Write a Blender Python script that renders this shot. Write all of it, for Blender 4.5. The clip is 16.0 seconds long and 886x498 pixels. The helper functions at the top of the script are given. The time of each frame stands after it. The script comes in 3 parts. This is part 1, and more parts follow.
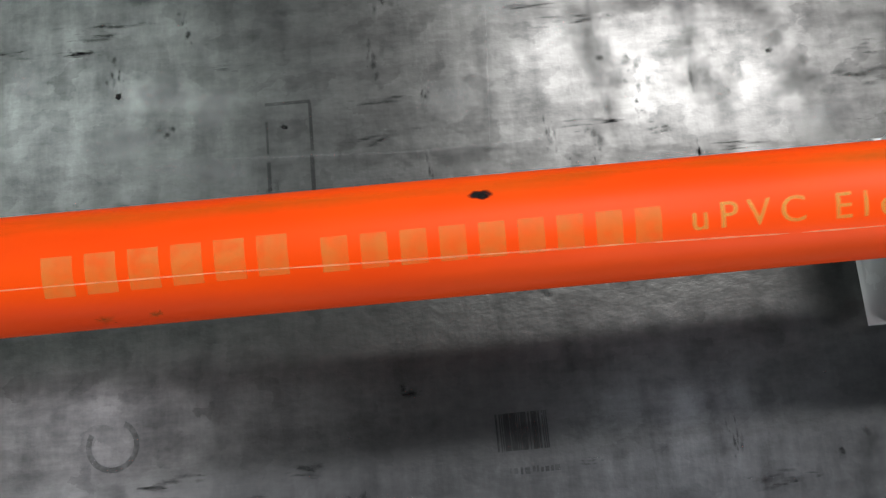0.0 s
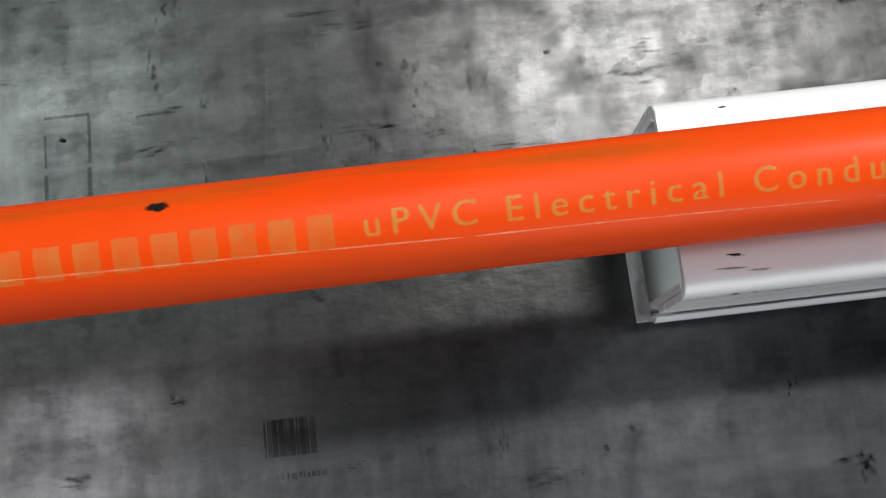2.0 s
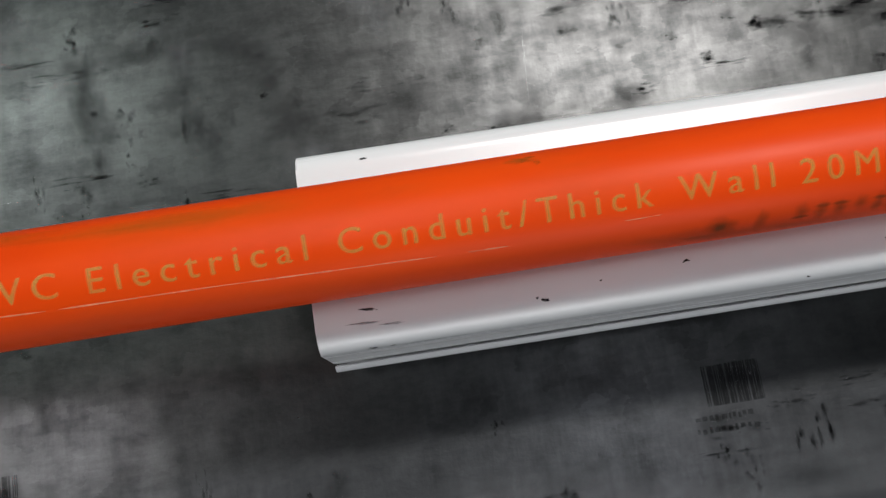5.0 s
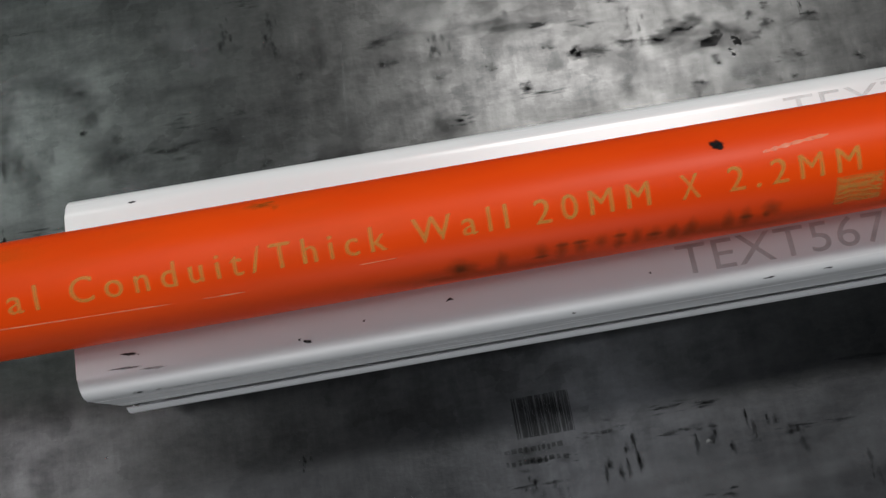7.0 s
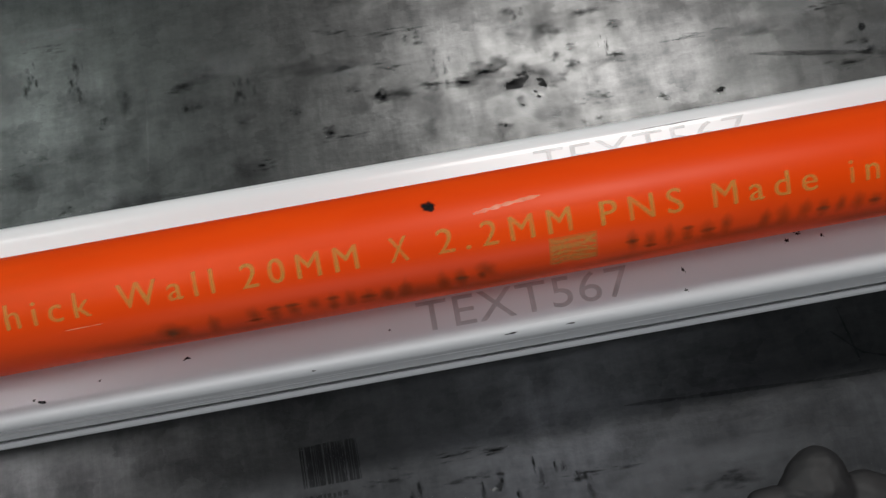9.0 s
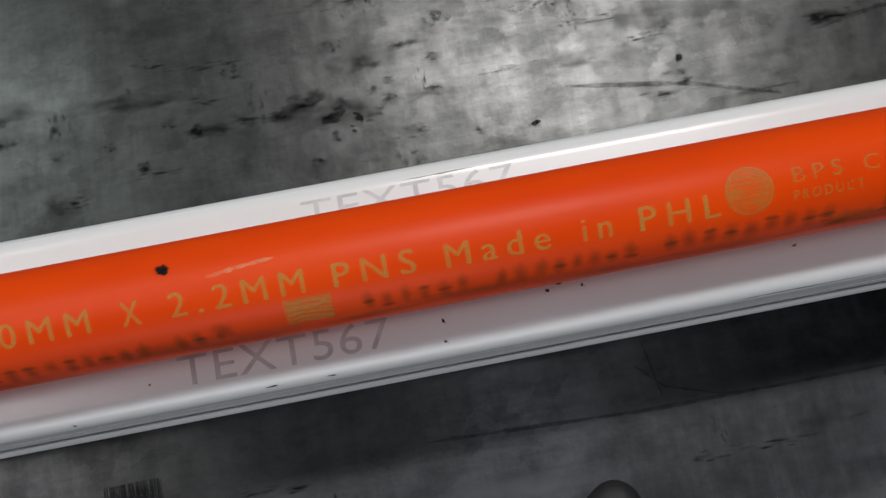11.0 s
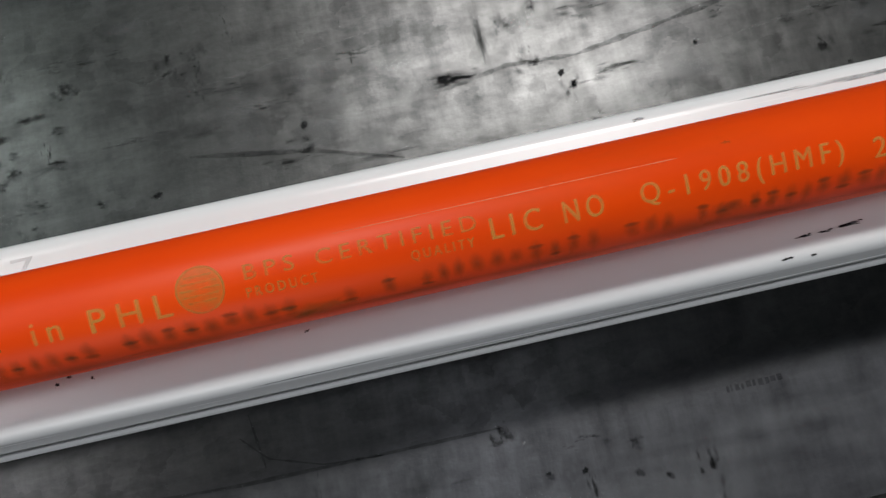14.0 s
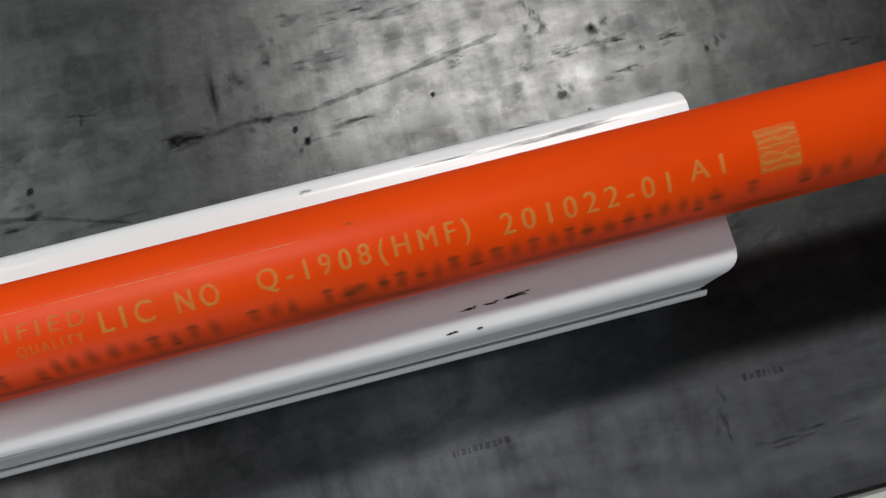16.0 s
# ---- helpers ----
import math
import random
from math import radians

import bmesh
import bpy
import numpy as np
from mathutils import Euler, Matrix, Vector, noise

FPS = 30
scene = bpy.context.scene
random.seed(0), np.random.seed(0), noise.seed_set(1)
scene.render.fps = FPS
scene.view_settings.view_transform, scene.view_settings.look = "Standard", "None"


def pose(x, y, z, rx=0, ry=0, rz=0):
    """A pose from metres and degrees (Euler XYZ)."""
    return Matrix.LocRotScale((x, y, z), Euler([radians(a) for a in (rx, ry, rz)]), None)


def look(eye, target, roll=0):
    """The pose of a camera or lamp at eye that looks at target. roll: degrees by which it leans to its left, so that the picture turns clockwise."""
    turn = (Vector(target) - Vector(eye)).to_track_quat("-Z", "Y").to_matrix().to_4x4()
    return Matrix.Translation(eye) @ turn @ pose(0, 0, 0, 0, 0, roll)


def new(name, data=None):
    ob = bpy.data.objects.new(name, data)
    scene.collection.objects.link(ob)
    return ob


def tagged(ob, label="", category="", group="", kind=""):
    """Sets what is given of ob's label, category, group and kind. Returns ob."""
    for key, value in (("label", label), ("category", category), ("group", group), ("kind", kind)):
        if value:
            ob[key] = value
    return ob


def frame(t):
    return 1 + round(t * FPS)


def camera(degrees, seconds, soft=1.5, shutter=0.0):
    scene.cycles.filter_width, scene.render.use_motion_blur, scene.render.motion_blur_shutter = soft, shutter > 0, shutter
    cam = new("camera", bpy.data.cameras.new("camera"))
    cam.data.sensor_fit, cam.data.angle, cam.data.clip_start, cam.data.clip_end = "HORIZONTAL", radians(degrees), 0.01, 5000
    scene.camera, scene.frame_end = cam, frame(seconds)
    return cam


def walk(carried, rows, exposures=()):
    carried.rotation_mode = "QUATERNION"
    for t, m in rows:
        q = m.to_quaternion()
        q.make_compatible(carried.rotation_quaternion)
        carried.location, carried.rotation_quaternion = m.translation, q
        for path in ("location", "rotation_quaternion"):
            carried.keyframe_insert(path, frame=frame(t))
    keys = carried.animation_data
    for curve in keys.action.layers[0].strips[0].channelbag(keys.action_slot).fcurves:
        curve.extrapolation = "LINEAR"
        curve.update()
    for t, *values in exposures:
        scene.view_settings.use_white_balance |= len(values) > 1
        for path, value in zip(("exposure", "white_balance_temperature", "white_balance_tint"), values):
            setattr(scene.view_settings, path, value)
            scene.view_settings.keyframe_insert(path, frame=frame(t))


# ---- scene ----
# The camera: seconds, place in millimetres, tilt, roll and yaw in degrees.
cam = camera(54.16, 16.0, soft=1.3)
ROWS = [
    (0.0, 0.0, -33.3, 193.6, 12.56, 0.22, -5.50),
    (0.5, 14.7, -34.7, 193.0, 12.56, -0.17, -5.53),
    (1.0, 27.2, -36.6, 194.8, 12.55, -0.25, -5.75),
    (1.5, 40.4, -36.3, 195.1, 12.54, -0.64, -5.70),
    (2.0, 51.1, -37.7, 195.3, 12.57, -0.22, -6.57),
    (2.5, 58.9, -38.8, 195.7, 12.56, 0.37, -7.58),
    (3.0, 73.8, -37.1, 196.3, 12.56, 0.55, -8.09),
    (3.5, 86.4, -34.6, 194.3, 12.45, 0.93, -8.82),
    (6.0, 140.7, -36.7, 197.5, 12.46, -3.31, -6.37),
    (6.5, 152.0, -36.6, 196.1, 12.77, -2.89, -7.00),
    (7.0, 161.8, -37.5, 197.4, 13.03, -2.63, -7.41),
    (7.5, 178.0, -37.9, 195.8, 13.25, -2.47, -7.75),
    (8.0, 188.0, -37.9, 195.3, 13.26, -2.97, -7.41),
    (8.5, 193.4, -38.1, 195.8, 13.33, -3.41, -6.96),
    (9.0, 210.5, -36.5, 198.4, 13.33, -3.06, -7.38),
    (11.5, 267.5, -31.1, 202.7, 11.67, -0.64, -10.63),
    (12.0, 283.9, -32.3, 204.5, 11.64, -1.82, -9.67),
    (12.5, 298.1, -33.9, 206.6, 11.66, -2.56, -9.17),
    (13.0, 316.9, -36.1, 205.1, 11.84, -3.11, -9.00),
    (13.5, 335.4, -36.5, 204.0, 11.94, -3.39, -9.20),
    (14.0, 348.6, -35.0, 205.1, 12.09, -3.15, -9.72),
    (14.5, 361.2, -36.1, 203.8, 12.20, -2.60, -10.57),
    (15.0, 375.5, -35.1, 202.6, 12.17, -2.55, -11.13),
    (15.5, 394.2, -34.6, 201.7, 12.08, -3.22, -10.96),
    (16.0, 413.9, -35.5, 202.3, 12.30, -2.92, -11.76),
]
EXPOSURES = [(0.0, -0.28), (1.5, -0.43), (3.5, -0.56), (6.0, -1.08), (7.0, -1.15), (8.0, -1.08), (9.0, -1.11), (11.5, -1.17), (13.0, -1.1), (14.0, -1.04), (16.0, -1.0)]
walk(cam, [(t, pose(x / 1000, y / 1000, z / 1000, 0, 0, yaw) @ pose(0, 0, 0, tilt) @ pose(0, 0, 0, 0, 0, roll)) for t, x, y, z, tilt, roll, yaw in ROWS], EXPOSURES)

# ---- light: area lamps without fittings; overhead ones inferred from reflections, low south one added ----
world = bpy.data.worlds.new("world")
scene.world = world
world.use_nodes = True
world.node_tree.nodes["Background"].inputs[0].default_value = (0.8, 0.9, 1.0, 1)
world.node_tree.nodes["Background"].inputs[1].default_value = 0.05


def area_lamp(name, x, y, z, power, length=1.2, width=0.14, colour=(1.0, 0.985, 0.955)):
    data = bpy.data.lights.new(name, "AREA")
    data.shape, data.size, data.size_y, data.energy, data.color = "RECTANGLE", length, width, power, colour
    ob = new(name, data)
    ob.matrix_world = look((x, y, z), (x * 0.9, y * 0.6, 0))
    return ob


area_lamp("area_lamp", 0.8, 1.02, 2.3, 81, 0.9)
area_lamp("area_lamp", -1.25, 1.05, 2.3, 34, colour=(0.88, 1.0, 0.96))
area_lamp("area_lamp", -1.2, 0.06, 2.6, 26, 0.8, 0.5, (0.98, 0.97, 1.0))
# Unseen low lamp on the south side, added as fill for the shaded fronts.
area_lamp("area_lamp", -0.2, -2.9, 1.1, 48, 2.4, 0.8, (0.93, 0.96, 1.0))
# Unseen lamp, placed to give the sheen low on the belt.
area_lamp("low_lamp", 0.39, -0.08, 1.25, 1.15, 0.24, 0.14, (0.84, 0.88, 1.0))

# ---- sizes, in metres ----
MM = 0.001
PIPE_R, PIPE_Z, PIPE_BORE = 10 * MM, 51.6 * MM, 7.8 * MM
PIPE_X0, PIPE_X1 = -0.36, 0.84
TRUNK_X0, TRUNK_X1, TRUNK_H = 97.7 * MM, 474.8 * MM, 41.6 * MM
BELT_X0, BELT_X1, BELT_Y0, BELT_Y1 = -1.1, 1.5, -0.0695, 0.25


# ---- materials ----
def material(name):
    m = bpy.data.materials.new(name)
    m.use_nodes = True
    return m, m.node_tree.nodes, m.node_tree.links, m.node_tree.nodes["Principled BSDF"]


def noise_node(nodes, links, scale, stretch=(1, 1, 1), detail=4, rough=0.55):
    """Noise in object space at a real size: scale is in features a metre."""
    co = nodes.new("ShaderNodeTexCoord")
    mp = nodes.new("ShaderNodeMapping")
    mp.inputs["Scale"].default_value = stretch
    n = nodes.new("ShaderNodeTexNoise")
    n.inputs["Scale"].default_value, n.inputs["Detail"].default_value, n.inputs["Roughness"].default_value = scale, detail, rough
    links.new(co.outputs["Object"], mp.inputs[0])
    links.new(mp.outputs[0], n.inputs["Vector"])
    return n


def ramp(nodes, links, source, stops, soft=False):
    r = nodes.new("ShaderNodeValToRGB")
    r.color_ramp.interpolation = "B_SPLINE" if soft else "LINEAR"
    e = r.color_ramp.elements
    while len(e) < len(stops):
        e.new(0.5)
    for k, (p, c) in zip(e, stops):
        k.position, k.color = p, (*c, 1) if len(c) == 3 else c
    links.new(source, r.inputs[0])
    return r


def mix(nodes, links, a, b, fac, mode="MIX"):
    m = nodes.new("ShaderNodeMix")
    m.data_type, m.blend_type = "RGBA", mode
    for slot, v in (("A", a), ("B", b)):
        sock = [i for i in m.inputs if i.name == slot and i.type == "RGBA"][0]
        if isinstance(v, tuple):
            sock.default_value = (*v, 1)
        else:
            links.new(v, sock)
    if isinstance(fac, float):
        m.inputs[0].default_value = fac
    else:
        links.new(fac, m.inputs[0])
    return [o for o in m.outputs if o.type == "RGBA"][0]


def bump(nodes, links, height, bsdf, distance, strength=1.0):
    b = nodes.new("ShaderNodeBump")
    b.inputs["Distance"].default_value, b.inputs["Strength"].default_value = distance, strength
    links.new(height, b.inputs["Height"])
    links.new(b.outputs[0], bsdf.inputs["Normal"])
    return b


def grey(v):
    return (v, v, v)


def cells_node(nodes, links, scale, stretch, wobble):
    """Blocky cells of random value, their borders bent by a noise."""
    co = nodes.new("ShaderNodeTexCoord")
    mp = nodes.new("ShaderNodeMapping")
    mp.inputs["Scale"].default_value = stretch
    bend = nodes.new("ShaderNodeTexNoise")
    bend.inputs["Scale"].default_value, bend.inputs["Detail"].default_value = scale * 2.2, 3
    shift = nodes.new("ShaderNodeVectorMath")
    shift.operation = "MULTIPLY_ADD"
    shift.inputs[1].default_value = (wobble, wobble, 0)
    v = nodes.new("ShaderNodeTexVoronoi")
    v.distance, v.voronoi_dimensions = "CHEBYCHEV", "2D"
    v.inputs["Scale"].default_value = scale
    links.new(co.outputs["Object"], mp.inputs[0])
    links.new(mp.outputs[0], bend.inputs["Vector"])
    links.new(bend.outputs["Color"], shift.inputs[0])
    links.new(mp.outputs[0], shift.inputs[2])
    links.new(shift.outputs[0], v.inputs["Vector"])
    return v


def belt_material():
    m, n, l, b = material("worn_black_belt")
    streak = noise_node(n, l, 70, (0.14, 1.9, 1), 6, 0.62)
    drip = noise_node(n, l, 105, (1.5, 0.3, 1), 6, 0.65)
    patch = noise_node(n, l, 17, (0.8, 1.2, 1), 5, 0.6)
    zone = noise_node(n, l, 9, (1, 0.7, 1), 2, 0.5)
    fine = noise_node(n, l, 420, (0.7, 1.2, 1), 4, 0.65)
    blotch = noise_node(n, l, 130, (0.8, 1.0, 1), 5, 0.6)
    cells = cells_node(n, l, 240, (0.75, 1.0, 1), 0.0035)
    # Worn grey rubber with a cold tint, streaked along the belt and marked across it.
    worn = mix(n, l, streak.outputs[0], drip.outputs[0], ramp(n, l, zone.outputs[0], [(0.42, grey(0.15)), (0.58, grey(0.85))]).outputs[0])
    worn = mix(n, l, worn, blotch.outputs[0], 0.35)
    tone = ramp(n, l, worn, [(0.34, (0.003, 0.0033, 0.0036)), (0.5, (0.008, 0.0092, 0.0095)), (0.66, (0.018, 0.0205, 0.021))])
    dirt = ramp(n, l, patch.outputs[0], [(0.40, grey(0.0)), (0.62, grey(0.6))])
    c = mix(n, l, tone.outputs[0], (0.014, 0.0165, 0.016), dirt.outputs[0])
    block = ramp(n, l, cells.outputs["Color"], [(0.22, grey(0.5)), (0.34, grey(1.0))])
    c = mix(n, l, c, block.outputs[0], ramp(n, l, patch.outputs[0], [(0.45, grey(0.7)), (0.56, grey(0.1))]).outputs[0], "MULTIPLY")
    c = mix(n, l, c, ramp(n, l, fine.outputs[0], [(0.35, grey(0.72)), (0.6, grey(1.0))]).outputs[0], 0.6, "MULTIPLY")
    # Light past the shadow on the near side, painted into the colour as a pale band with a dusty frayed edge, brighter
    # past the first third of a metre.
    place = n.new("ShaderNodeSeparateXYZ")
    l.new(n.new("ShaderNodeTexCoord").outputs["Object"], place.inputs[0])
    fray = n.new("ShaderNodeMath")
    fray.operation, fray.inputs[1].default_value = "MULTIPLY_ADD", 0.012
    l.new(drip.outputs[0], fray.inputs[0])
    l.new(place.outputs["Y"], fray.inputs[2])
    lit_strip = n.new("ShaderNodeMapRange")
    lit_strip.inputs["From Min"].default_value, lit_strip.inputs["From Max"].default_value = -0.026, -0.033
    l.new(fray.outputs[0], lit_strip.inputs["Value"])
    lit_gain = n.new("ShaderNodeMapRange")
    lit_gain.inputs["From Min"].default_value, lit_gain.inputs["From Max"].default_value, lit_gain.inputs["To Min"].default_value = 0.30, 0.40, 0.34
    lit_gain.inputs["To Max"].default_value = 0.68
    l.new(place.outputs["X"], lit_gain.inputs["Value"])
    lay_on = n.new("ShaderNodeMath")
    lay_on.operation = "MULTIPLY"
    l.new(lit_strip.outputs[0], lay_on.inputs[0])
    l.new(lit_gain.outputs[0], lay_on.inputs[1])
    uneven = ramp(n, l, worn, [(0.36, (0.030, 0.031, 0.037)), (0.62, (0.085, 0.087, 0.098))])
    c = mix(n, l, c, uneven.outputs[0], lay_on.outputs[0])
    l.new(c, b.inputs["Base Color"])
    shine = mix(n, l, fine.outputs[0], mix(n, l, mix(n, l, patch.outputs[0], blotch.outputs[0], 0.5), mix(n, l, drip.outputs[0], streak.outputs[0], 0.4), 0.5), 0.85)
    flake = ramp(n, l, cells.outputs["Color"], [(0.0, grey(0.3)), (1.0, grey(0.7))])
    shine = mix(n, l, shine, flake.outputs[0], 0.15)
    rough = ramp(n, l, shine, [(0.3, grey(0.46)), (0.5, grey(0.37)), (0.7, grey(0.28))], True)
    l.new(rough.outputs[0], b.inputs["Roughness"])
    spec = ramp(n, l, shine, [(0.3, grey(0.08)), (0.5, grey(0.36)), (0.7, grey(0.7))], True)
    l.new(spec.outputs[0], b.inputs["Specular IOR Level"])
    polish = ramp(n, l, shine, [(0.38, grey(0.02)), (0.5, grey(0.28)), (0.64, grey(0.85))], True)
    l.new(polish.outputs[0], b.inputs["Coat Weight"])
    b.inputs["Coat Roughness"].default_value, b.inputs["Coat IOR"].default_value = 0.24, 1.5
    relief = mix(n, l, mix(n, l, blotch.outputs[0], drip.outputs[0], 0.35), fine.outputs[0], 0.22)
    bump(n, l, relief, b, 0.0008, 0.42)
    return m


def pipe_material():
    m, n, l, b = material("orange_pvc")
    tone = noise_node(n, l, 90, (0.3, 1, 1), 3)
    grime = noise_node(n, l, 45, (0.5, 1.5, 1.5), 5, 0.65)
    c = ramp(n, l, tone.outputs[0], [(0.35, (0.82, 0.056, 0.0012)), (0.65, (0.88, 0.069, 0.0016))])
    veil = ramp(n, l, grime.outputs[0], [(0.52, grey(0.0)), (0.75, grey(0.28))], True)
    l.new(mix(n, l, c.outputs[0], (0.42, 0.075, 0.008), veil.outputs[0]), b.inputs["Base Color"])
    gloss = ramp(n, l, grime.outputs[0], [(0.3, grey(0.38)), (0.7, grey(0.50))], True)
    l.new(gloss.outputs[0], b.inputs["Roughness"])
    b.inputs["Specular IOR Level"].default_value = 0.2
    fine = noise_node(n, l, 500, (0.15, 1, 1), 3)
    wave = noise_node(n, l, 60, (0.3, 1, 1), 2)
    bump(n, l, mix(n, l, fine.outputs[0], wave.outputs[0], 0.4), b, 0.00008, 0.5)
    return m


def white_material():
    m, n, l, b = material("white_pvc")
    tone = noise_node(n, l, 40, (0.3, 1, 1), 4)
    streak = noise_node(n, l, 160, (0.04, 1.2, 1.2), 4, 0.6)
    c = ramp(n, l, tone.outputs[0], [(0.35, (0.79, 0.80, 0.82)), (0.65, (0.84, 0.85, 0.86))])
    wear = ramp(n, l, streak.outputs[0], [(0.5, grey(0.0)), (0.78, grey(0.12))], True)
    l.new(mix(n, l, c.outputs[0], (0.58, 0.58, 0.57), wear.outputs[0]), b.inputs["Base Color"])
    gloss = ramp(n, l, streak.outputs[0], [(0.3, grey(0.22)), (0.7, grey(0.30))], True)
    l.new(gloss.outputs[0], b.inputs["Roughness"])
    bump(n, l, streak.outputs[0], b, 0.00002, 0.5)
    return m


def plain_material(name, colour, rough=0.6, metal=0.0, grain=30):
    m, n, l, b = material(name)
    t = noise_node(n, l, grain, (1, 1, 1), 4)
    c = ramp(n, l, t.outputs[0], [(0.3, tuple(v * 0.85 for v in colour)), (0.7, tuple(min(1, v * 1.12) for v in colour))])
    l.new(c.outputs[0], b.inputs["Base Color"])
    b.inputs["Roughness"].default_value, b.inputs["Metallic"].default_value = rough, metal
    return m


M_BELT, M_PIPE, M_WHITE = belt_material(), pipe_material(), white_material()


def ink_material(name, colour, cover=0.75, grain=900, worn=0.12, rough=0.6, low=0.35, shine=0.3, stretch=(1, 1, 1)):
    """Ink or dirt that covers its ground unevenly: where it is worn away the ground shows through."""
    m, n, l, b = material(name)
    b.inputs["Base Color"].default_value = (*colour, 1)
    b.inputs["Roughness"].default_value, b.inputs["Specular IOR Level"].default_value = rough, shine
    t = noise_node(n, l, grain, stretch, 5, 0.65)
    a = ramp(n, l, t.outputs[0], [(0.5 - worn * 2, grey(cover * low)), (0.5 + worn, grey(cover))])
    edge = n.new("ShaderNodeAttribute")
    edge.attribute_name = "cover"
    times = n.new("ShaderNodeMath")
    times.operation = "MULTIPLY"
    l.new(a.outputs[0], times.inputs[0])
    l.new(edge.outputs["Fac"], times.inputs[1])
    l.new(times.outputs[0], b.inputs["Alpha"])
    return m


M_OCHRE = ink_material("ochre_ink", (0.70, 0.34, 0.065), 0.48, 330, 0.14, 0.5, 0.4)
M_OCHRE_FAINT = ink_material("faded_ochre_ink", (0.60, 0.29, 0.05), 0.38, 300, 0.12, 0.5, 0.25)
M_SMUDGE = ink_material("smeared_brown_ink", (0.15, 0.05, 0.01), 0.5, 160, 0.2, 0.6, 0.3)
M_GRIME = ink_material("soft_brown_grime", (0.14, 0.045, 0.006), 0.38, 110, 0.3, 0.6, 0.5)
M_GRIME_OLIVE = ink_material("soft_olive_grime", (0.40, 0.15, 0.008), 0.3, 24, 0.3, 0.6, 0.5)
M_DUST_LIGHT = ink_material("dust_and_lit_edge", (0.36, 0.37, 0.39), 0.13, 90, 0.3, 0.75, 0.1)
M_OLIVE = ink_material("olive_smear", (0.26, 0.12, 0.012), 0.34, 150, 0.12, 0.6, 0.4)
M_BLACK = ink_material("black_ink", (0.008, 0.009, 0.010), 0.98, 800, 0.02, 0.5, 0.8, 0.1)
M_BLACK_WORN = ink_material("worn_black_ink", (0.006, 0.006, 0.007), 0.46, 230, 0.22, 0.6, 0.25, 0.08)
M_CODE = ink_material("smudged_code_ink", (0.006, 0.006, 0.007), 0.5, 220, 0.2, 0.6, 0.3, 0.08)
M_BLACK_FAINT = ink_material("faint_black_stain", (0.006, 0.006, 0.007), 0.38, 300, 0.12, 0.6, 0.1, 0.08)
M_STAIN = ink_material("soft_dark_stain", (0.006, 0.007, 0.008), 0.5, 170, 0.22, 0.45, 0.0, 0.35, (1.25, 0.6, 1))
M_GREY_INK = ink_material("grey_ink", (0.20, 0.19, 0.19), 0.34, 260, 0.14, 0.5, 0.4)
M_GREY_FAINT = ink_material("faded_grey_ink", (0.24, 0.24, 0.25), 0.24, 260, 0.14, 0.5, 0.3)
M_GREY_SMEAR = ink_material("grey_smear", (0.28, 0.30, 0.31), 0.6, 250, 0.15, 0.5)
M_PALE = ink_material("pale_dust", (0.45, 0.46, 0.46), 0.4, 500, 0.15, 0.7)
M_PALE_FAINT = ink_material("faint_pale_scratch", (0.4, 0.42, 0.42), 0.08, 300, 0.15, 0.5)
M_SCUFF_GLINT = ink_material("pale_scuff_and_glint", (0.95, 0.36, 0.18), 0.7, 160, 0.12, 0.3, 0.12)
M_RAIL = plain_material("light_grey_rail", (0.55, 0.55, 0.53), 0.45, 0.0, 60)
M_WALL = plain_material("unseen_wall", (0.22, 0.225, 0.23), 0.8, 0, 2)
M_CEIL = plain_material("unseen_ceiling", (0.05, 0.05, 0.052), 0.9, 0, 2)
M_FLOOR = plain_material("unseen_floor", (0.2, 0.2, 0.195), 0.8, 0, 4)
M_STEEL = plain_material("grey_steel", (0.35, 0.36, 0.37), 0.4, 0.8, 40)


# ---- mesh helpers ----
def part(name, bm, mat, parent=None, label="", smooth=False):
    me = bpy.data.meshes.new(name)
    bmesh.ops.recalc_face_normals(bm, faces=bm.faces)
    bm.to_mesh(me)
    bm.free()
    me.materials.append(mat)
    if smooth:
        me.shade_smooth()
    ob = new(name, me)
    ob.parent = parent
    if label:
        tagged(ob, label)
    return ob


def box(x0, x1, y0, y1, z0, z1, bevel=0.0):
    bm = bmesh.new()
    bmesh.ops.create_cube(bm, size=1, matrix=Matrix.LocRotScale(((x0 + x1) / 2, (y0 + y1) / 2, (z0 + z1) / 2), None, (x1 - x0, y1 - y0, z1 - z0)))
    if bevel:
        bmesh.ops.bevel(bm, geom=bm.edges[:], offset=bevel, segments=2, affect="EDGES", profile=0.5)
    return bm


def extrude_profile(outline, x0, x1, closed=True):
    """A bar along x whose section is the closed outline of (y, z)."""
    bm = bmesh.new()
    a = [bm.verts.new((x0, y, z)) for y, z in outline]
    b = [bm.verts.new((x1, y, z)) for y, z in outline]
    k = len(outline)
    for i in range(k):
        j = (i + 1) % k
        bm.faces.new((a[i], a[j], b[j], b[i]))
    bm.faces.new(a)
    bm.faces.new(b[::-1])
    return bm


